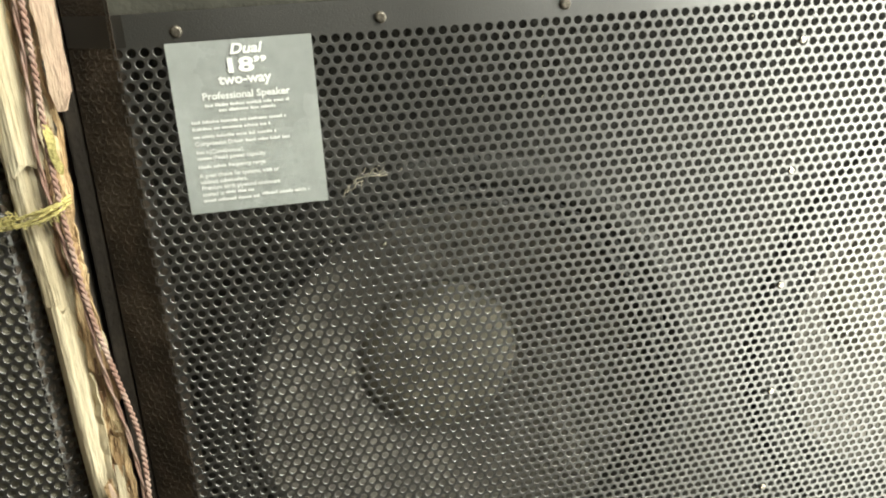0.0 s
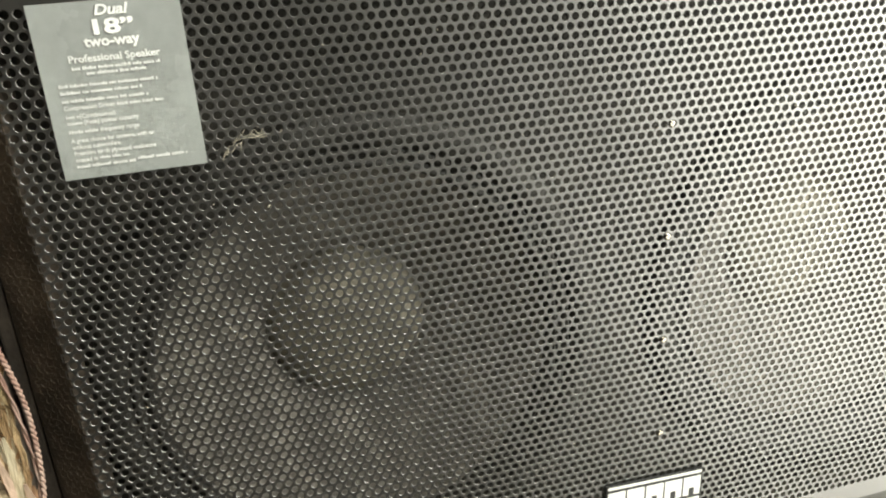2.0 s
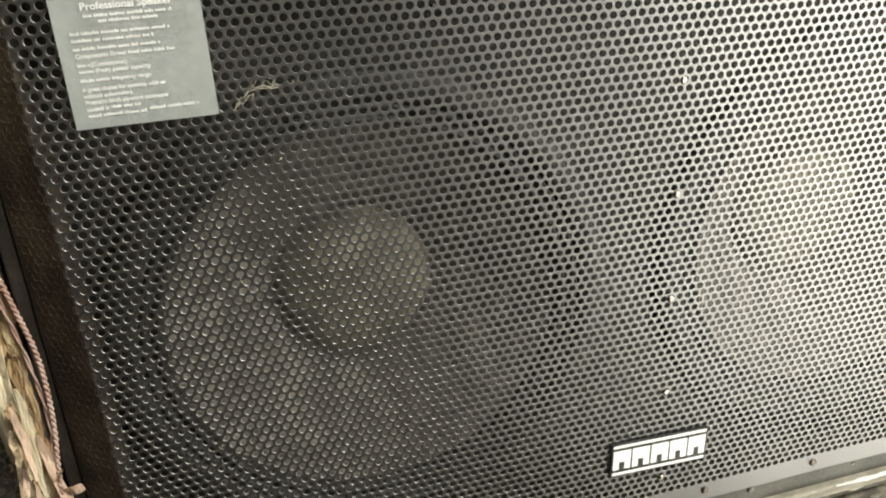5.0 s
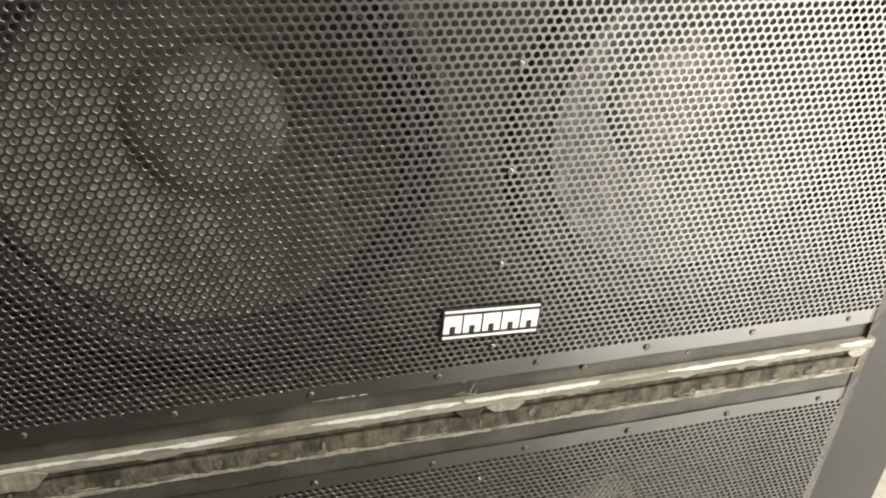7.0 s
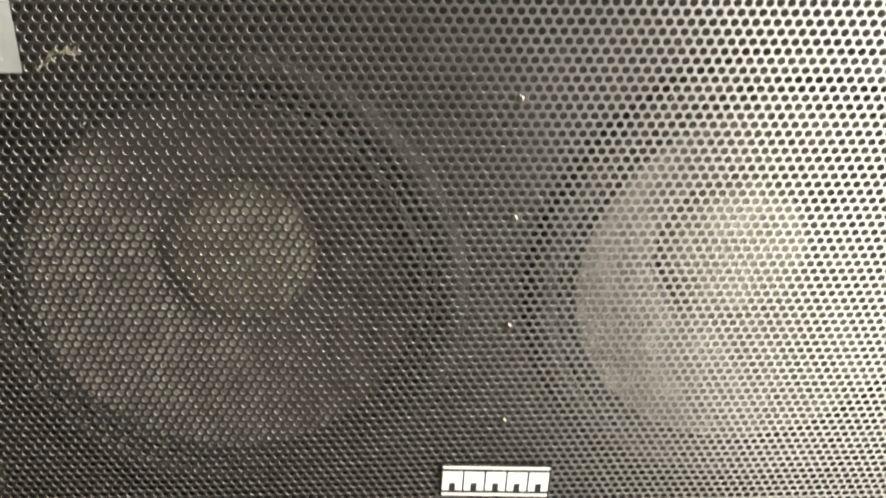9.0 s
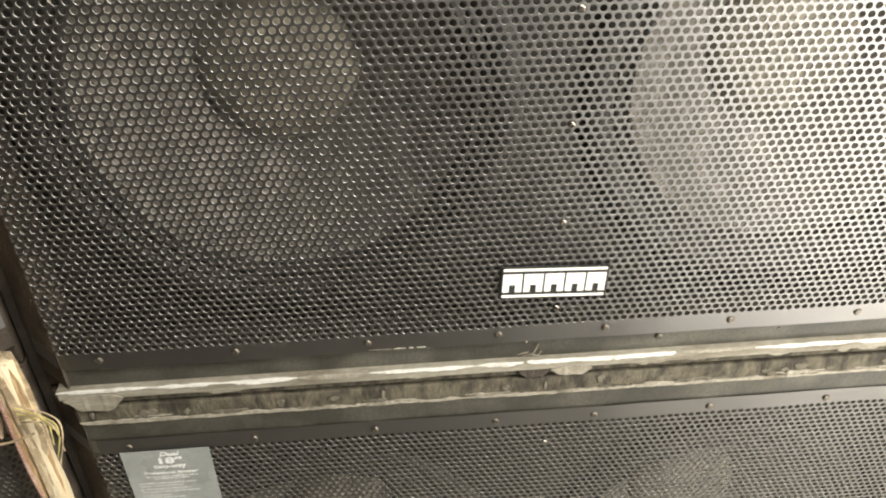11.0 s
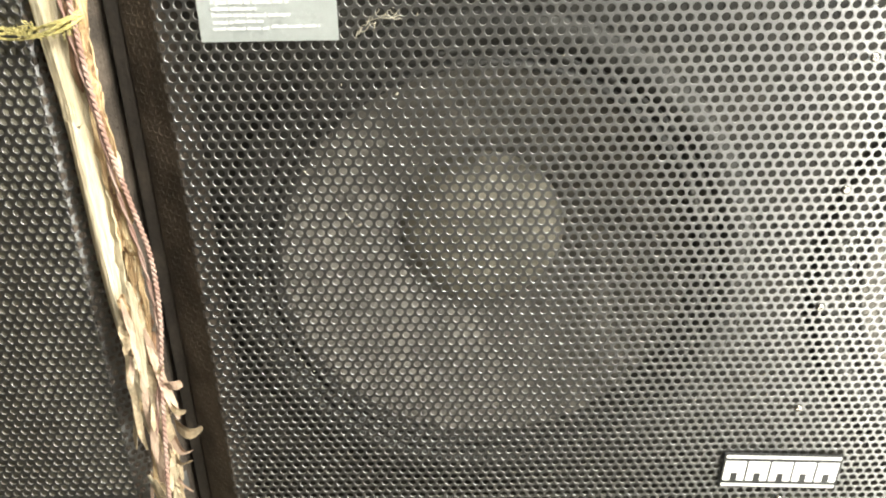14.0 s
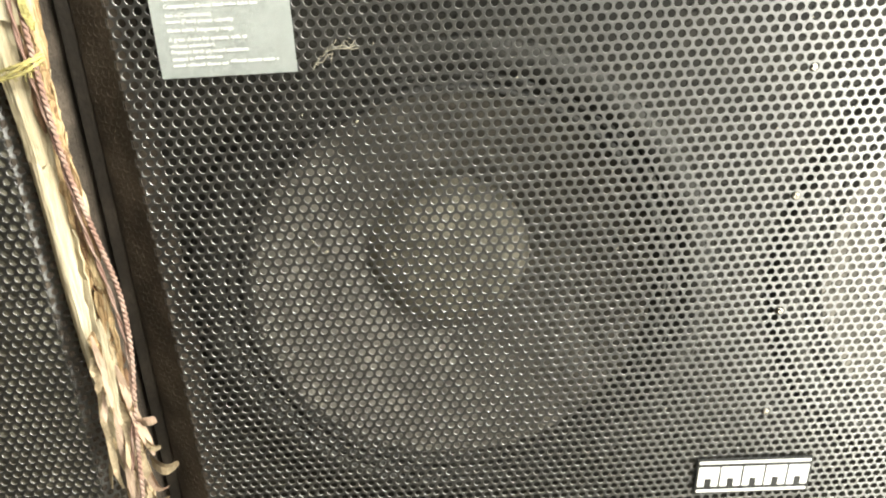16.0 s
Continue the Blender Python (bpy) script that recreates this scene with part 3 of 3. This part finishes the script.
for x0, z0, x1, z1, bow in ((-0.030, 0.0190, -0.014, 0.0330, 0.003), (-0.022, 0.0200, -0.010, 0.0240, 0.002), (-0.036, 0.020, -0.024, 0.0235, -0.002)):
    mid = Vector(((x0 + x1) / 2 + bow, 0.002, (z0 + z1) / 2 - bow))
    part("stuck_fibre", tube([Vector((x0, 0.004, z0)), mid, Vector((x1, 0.004, z1))], 0.0005, 5), M_DUST, upper, "pale fibre stuck to the rail")


# ---- bundle wedged between the two stacks ----
def ribbon(points, width, thick, seed, bm=None, twist=0.0, rag=0.25):
    """A torn flat strip along a line of points."""
    bm = bm or bmesh.new()
    rng = random.Random(seed)
    cols = []
    n = len(points)
    for i, p in enumerate(points):
        p = Vector(p)
        a = twist * i / n + rng.uniform(-0.2, 0.2)
        side = Vector((math.cos(a), math.sin(a), 0))
        out = Vector((-math.sin(a), math.cos(a), 0))
        w0, w1 = (width / 2 * (1 + rng.uniform(-rag, rag)) for _ in range(2))
        if i in (0, n - 1):
            w0 *= 0.35
            w1 *= 0.35
        jig = Vector((rng.uniform(-1, 1), rng.uniform(-1, 1), 0)) * thick * 0.3
        p = p + jig
        cols.append([bm.verts.new(q) for q in (p - side * w0 - out * thick / 2, p + side * w1 - out * thick / 2, p + side * w1 * 0.9 + out * thick / 2, p - side * w0 * 0.9 + out * thick / 2)])
    for a, b in zip(cols, cols[1:]):
        for k in range(4):
            bm.faces.new((a[k], a[(k + 1) % 4], b[(k + 1) % 4], b[k]))
    bm.faces.new(cols[0][::-1])
    bm.faces.new(cols[-1])
    bmesh.ops.recalc_face_normals(bm, faces=bm.faces[:])
    return bm


def line(p, q, n, wob=0.0, seed=0):
    rng = random.Random(seed)
    p, q = Vector(p), Vector(q)
    out, off = [], Vector((0, 0, 0))
    for i in range(n + 1):
        off = off * 0.7 + Vector((rng.uniform(-wob, wob), rng.uniform(-wob, wob), 0))
        out.append(p.lerp(q, i / n) + off)
    return out


def up(pts):
    return [Vector(p) + Vector((0, 0, Z0)) for p in pts]


# pale split lath, cracked across where it was bent
lath = thing("split_lath", "pale split wooden lath wedged upright between two speaker stacks", "wood strip", (-0.5605, 0.0, Z0 + 0.28))


def lath_piece(z0, z1, xa, xb, width, seed, y=0.0):
    bm = bmesh.new()
    rng = random.Random(seed)
    n, prev = 26, None
    prof_n = 9
    rag = [rng.uniform(-1, 1) for _ in range(prof_n)]
    for i in range(n + 1):
        s = i / n
        cx = xa + (xb - xa) * s + 0.0012 * math.sin(5 * s + seed)
        z = z0 + (z1 - z0) * s
        ring = []
        for k in range(prof_n):
            a = math.pi * k / (prof_n - 1)
            ridge = 0.0005 * math.sin(k * 2.3 + seed) + 0.0003 * rng.uniform(-1, 1)
            ring.append((cx - math.cos(a) * width / 2, y - math.sin(a) * 0.009 + ridge, z + (rag[k] * 0.006 if i in (0, n) else 0)))
        ring += [(cx + width / 2, y + 0.008, z), (cx - width / 2, y + 0.008, z)]
        ring = [bm.verts.new((x + 0.552, yy, zz - 0.28)) for x, yy, zz in ring]
        if prev:
            for k in range(len(ring)):
                j = (k + 1) % len(ring)
                bm.faces.new((prev[k], prev[j], ring[j], ring[k]))
        else:
            bm.faces.new(ring[::-1])
        prev = ring
    bm.faces.new(prev)
    bmesh.ops.recalc_face_normals(bm, faces=bm.faces[:])
    return bm


part("splint", lath_piece(0.4500, 0.560, -0.5515, -0.5545, 0.019, 1), M_WOOD, lath)
part("splint", lath_piece(0.5500, 0.72, -0.5530, -0.5500, 0.024, 2, -0.004), M_WOOD, lath)
part("splint", lath_piece(0.2600, 0.452, -0.5460, -0.5515, 0.0175, 3, -0.001), M_WOOD, lath)
part("splinter", ribbon([(p.x + 0.552, p.y, p.z - 0.28) for p in line((-0.561, -0.012, 0.72), (-0.562, -0.010, 0.57), 12, 0.0006, 7)], 0.008, 0.003, 8), M_WOOD, lath)

# brown fibrous husk beside the lath
husk = thing("dry_husk", "torn brown dried stalk husk packed beside the lath", "dry stalk", (-0.540, 0.0, Z0 + 0.2))
for k in range(40):
    z0 = 0.16 + 0.0122 * k + 0.01 * math.sin(k * 3.1)
    x = -0.5425 + 0.0045 * math.sin(k * 2.2)
    pts = line((x + 0.540, -0.004 - 0.004 * math.sin(k * 1.3), z0 - 0.2), (x + 0.540 + 0.003 * math.cos(k), -0.003 + 0.004 * math.sin(k * 0.9), z0 + 0.10 - 0.2), 12, 0.0016, 20 + k)
    part("husk_strip", ribbon(pts, 0.0065 + 0.003 * math.sin(k * 1.7), 0.0014, 60 + k, twist=0.9 * math.sin(k), rag=0.22), (M_BARK, M_HUSK, M_BARK, M_WOOD)[k % 4], husk)
part("husk_chip", ribbon([(0.013, -0.012, z) for z in np.linspace(0.385, 0.475, 8)], 0.013, 0.005, 91, rag=0.12), M_PINK, husk, "pinkish torn wood chip")

# frayed straw at the lower end
straw = thing("straw_tuft", "frayed pale straw and stalk fibres hanging by the box edge", "straw", (-0.545, 0.0, Z0 + 0.15))
rng = random.Random(77)
for k in range(70):
    z = rng.uniform(0.05, 0.33) - 0.15
    x = rng.uniform(-0.014, 0.010)
    ln = rng.uniform(0.03, 0.11)
    lean = rng.gauss(0.0, 0.10)
    lean = max(-0.12, min(0.16, lean))
    pts = line((x, rng.uniform(-0.022, 0.0), z), (x + lean * ln, rng.uniform(-0.026, 0.0), z - ln), 6, 0.0014, 300 + k)
    part("straw_blade", ribbon(pts, rng.uniform(0.0030, 0.0075), 0.0008, 400 + k, twist=rng.uniform(-1.5, 1.5)), (M_STRAW, M_PINK, M_STRAW, M_BARK, M_WOOD)[k % 5], straw)
for k, (x, z, ln, w, a) in enumerate(((0.012, 0.075, 0.020, 0.009, 0.5), (0.013, 0.060, 0.016, 0.007, -0.2), (0.016, 0.035, 0.024, 0.012, 0.1), (0.012, 0.022, 0.020, 0.008, -0.6),
                                     (0.010, 0.005, 0.018, 0.006, -0.4), (0.011, 0.090, 0.012, 0.006, 0.9), (0.008, -0.015, 0.022, 0.008, -0.9), (0.010, 0.045, 0.014, 0.005, 1.0))):
    # curled flat scraps
    bm = bmesh.new()
    rows = []
    for i in range(6):
        s = i / 5
        c = Vector((x + ln * s * math.cos(a), -0.012 - 0.008 * math.sin(2.6 * s), z + ln * s * math.sin(a) + 0.003 * math.sin(4 * s + k)))
        side = Vector((-math.sin(a), -0.35 * math.cos(3 * s + k), math.cos(a))).normalized() * w / 2 * (0.55 + 0.45 * math.sin(2.2 * s + 0.6 + 0.3 * k))
        rows.append([bm.verts.new(c - side), bm.verts.new(c + Vector((0, 0.0015, 0))), bm.verts.new(c + side)])
    for p, q in zip(rows, rows[1:]):
        bm.faces.new((p[0], p[1], q[1], q[0]))
        bm.faces.new((p[1], p[2], q[2], q[1]))
    bmesh.ops.solidify(bm, geom=bm.faces[:], thickness=0.0006)
    part("straw_scrap", bm, M_STRAW if k % 3 else M_PINK, straw)

# pale stalk lower down, knotted where the boxes meet
stalk = thing("dry_stalk", "pale dried stalk leaning across the joint of the stacked boxes", "dry stalk", (-0.538, 0.0, Z0))
part("stem", tube(line((0.002, -0.014, 0.075), (0.010, -0.020, -0.34), 16, 0.0012, 9), 0.0125, 10, taper=0.9), M_WOOD, stalk, smooth=True)
for k in range(9):
    a = k * 0.7
    pts = line((0.012 * math.cos(a), -0.014 - 0.012 * abs(math.sin(a)), 0.085 - 0.01 * (k % 3)), (0.014 * math.cos(a) + 0.003, -0.016 - 0.012 * abs(math.sin(a)), -0.05 - 0.06 * (k % 4)), 9, 0.0012, 600 + k)
    part("sheath", ribbon(pts, 0.008, 0.0012, 620 + k, twist=0.6), M_BARK if k % 2 else M_STRAW, stalk)

# faded two-core cable, twisted
def twisted(path, pitch, r, seed):
    bms = []
    pts = [Vector(p) for p in path]
    dense = []
    for p, q in zip(pts, pts[1:]):
        m = max(2, int((q - p).length / 0.0022))
        dense += [p.lerp(q, i / m) for i in range(m)]
    dense.append(pts[-1])
    for ph in (0, math.pi):
        run, line_pts = 0.0, []
        for i, p in enumerate(dense):
            if i:
                run += (p - dense[i - 1]).length
            a = ph + run / pitch * 2 * math.pi
            line_pts.append(p + Vector((math.cos(a), math.sin(a), 0)) * r)
        bms.append(tube(line_pts, r * 1.05, 6))
    return bms


def smooth_path(pts, n=8):
    out = []
    pts = [Vector(p) for p in pts]
    for i in range(len(pts) - 1):
        p0, p1, p2, p3 = pts[max(i - 1, 0)], pts[i], pts[i + 1], pts[min(i + 2, len(pts) - 1)]
        for k in range(n):
            t = k / n
            out.append(0.5 * ((2 * p1) + (p2 - p0) * t + (2 * p0 - 5 * p1 + 4 * p2 - p3) * t * t + (3 * p1 - p0 - 3 * p2 + p3) * t ** 3))
    out.append(pts[-1])
    return out


cable = thing("twisted_cable", "faded red two-core cable twisted round itself, hanging beside the box", "cable", (-0.538, 0.0, Z0))
CABLE = [(0.000, -0.012, 0.72), (0.000, -0.014, 0.63), (-0.003, -0.014, 0.55), (0.000, -0.014, 0.46), (0.008, -0.012, 0.40), (0.015, -0.009, 0.345), (0.013, -0.009, 0.29),
         (0.007, -0.014, 0.24), (0.001, -0.022, 0.17), (-0.004, -0.028, 0.10), (-0.006, -0.030, 0.02), (-0.006, -0.032, -0.06), (0.0, -0.034, -0.15), (0.01, -0.03, -0.3)]
for bm in twisted(smooth_path(CABLE), 0.0105, 0.0012, 1):
    part("core", bm, M_CABLE, cable, smooth=True)
for bm in twisted(smooth_path([(x - 0.005 + 0.003 * math.sin(z * 30), y + 0.001, z) for x, y, z in CABLE[:9]]), 0.05, 0.0009, 2):
    part("core", bm, M_CABLE, cable, smooth=True)

# yellow string tied round the lath
string = thing("yellow_string", "frayed yellow string tied round the lath", "string", (-0.555, 0.0, Z0 + 0.515))
STRING = smooth_path([(-0.10, -0.004, 0.008), (-0.06, -0.006, 0.002), (-0.03, -0.008, -0.001), (-0.014, -0.012, 0.000), (0.0, -0.016, 0.004), (0.012, -0.016, 0.009), (0.020, -0.012, 0.013)])
for off in (0.0, 0.0028, -0.0026):
    for bm in twisted([p + Vector((0, 0.0006 * (off > 0), off + 0.0008 * math.sin(p.x * 160 + off * 900))) for p in STRING], 0.012, 0.0009, 3):
        part("strand", bm, M_STRING, string, smooth=True)
part("tail", ribbon([(0.0195 - 0.004 * s, -0.014 - 0.003 * math.sin(3 * s), 0.030 + 0.034 * s) for s in np.linspace(0, 1, 7)], 0.0055, 0.0012, 811, twist=0.5), M_STRING, string)
for k in range(150):
    x = rng.choice((-0.026, -0.020, -0.016, 0.006, 0.012, 0.0, -0.05)) + rng.uniform(-0.008, 0.006)
    a = rng.uniform(0, 6.28)
    ln = rng.uniform(0.003, 0.007)
    p = Vector((x, -0.013, 0.003 + 0.3 * x * (x > 0) + rng.uniform(-0.002, 0.002)))
    part("fray", tube([p, p + Vector((math.cos(a) * ln * 0.5, -0.002, math.sin(a) * ln * 0.5)), p + Vector((math.cos(a + 0.6) * ln, -0.003, math.sin(a + 0.6) * ln))], 0.00028, 3), M_STRING, string)

# a straw lying across the joint of the neighbouring stack
loose = thing("loose_straw", "thin pale straw tied across the neighbouring box edge", "straw", (-0.60, 0.0, Z0 - 0.02))
part("blade", tube(smooth_path([(-0.10, -0.014, -0.008), (-0.03, -0.016, -0.010), (0.02, -0.030, -0.004), (0.055, -0.036, 0.006), (0.080, -0.036, 0.016)]), 0.0016, 6, taper=0.7), M_STRAW, loose)
for k in range(7):
    part("blade", tube(smooth_path([(0.07, -0.034, 0.03 + 0.004 * k), (0.085 + 0.004 * k, -0.040, 0.036 + 0.006 * math.sin(k)), (0.095 + 0.006 * math.sin(2 * k), -0.036, 0.028 - 0.01 * k)]), 0.0009, 5), M_STRING if k % 2 else M_STRAW, loose)

# fluff caught in the grille
fluff = thing("cobweb_fluff", "wisp of pale cobweb fluff caught on the grille", "cobweb", (-0.345, 0.0, Z0 + 0.517))
for x0, z0, x1, z1, sag in ((-0.011, -0.010, 0.000, 0.004, 0.002), (-0.004, 0.000, 0.020, 0.0045, 0.001), (0.004, 0.0035, 0.021, 0.0025, 0.0015), (-0.010, -0.006, 0.003, -0.001, -0.002),
                           (0.000, 0.001, 0.006, 0.009, 0.001), (0.003, 0.000, 0.001, -0.006, 0.001), (-0.012, -0.012, -0.007, -0.004, 0.002), (0.008, 0.003, 0.019, 0.008, 0.003)):
    p, q = Vector((x0, -0.001, z0)), Vector((x1, -0.0022, z1))
    part("fibre", tube(smooth_path([p, p.lerp(q, 0.4) + Vector((0, -0.001, sag)), p.lerp(q, 0.7) + Vector((0, -0.001, -sag * 0.6)), q], 4), 0.00024, 4), M_DUST, fluff)

# specks of dust and lint on the grille
lint = tagged(new("lint_specks"), "pale specks of dust and lint on the black grille", "dust", kind="stuff")
lint.location = (0, 0, Z0)
bm = bmesh.new()
rng = random.Random(5)
spots = [(-0.330, 0.467, 0.0022), (-0.372, 0.375, 0.0020), (-0.368, 0.369, 0.0018), (-0.362, 0.366, 0.0022), (-0.31, 0.36, 0.0014), (-0.40, 0.41, 0.0016)]
spots += [(rng.uniform(-0.47, 0.47), rng.uniform(0.07, 0.61), rng.uniform(0.0006, 0.0014)) for _ in range(70)]
for x, z, r in spots:
    a = rng.uniform(0, 3.14)
    c, s = math.cos(a) * r, math.sin(a) * r
    q = [bm.verts.new((x + u * c - v * s * 0.45, -0.0016 - 0.0004 * rng.random(), z + u * s + v * c * 0.45)) for u, v in ((-1, 0), (-0.2, -1), (1, 0.1), (0.1, 1))]
    t = bm.verts.new((x, -0.0026, z))
    for i in range(4):
        bm.faces.new((q[i], q[(i + 1) % 4], t))
part("lint", bm, M_DUST, lint)

# strip added to fill the gap between the stacks, the gap's shade in its colour
gap = thing("gap_filler", "dark brown strip added to fill the gap between the stacks", "batten", (-0.5343, 0.0, 0.0))
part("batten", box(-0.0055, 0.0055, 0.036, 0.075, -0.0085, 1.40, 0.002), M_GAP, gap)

# small metal corner plate on the top board
plate = part("corner_plate", box(-0.4870, -0.4540, -0.0008, 0.003, 0.6655, 0.6790, 0.0006), M_SCUFF, upper, "grey metal corner plate")
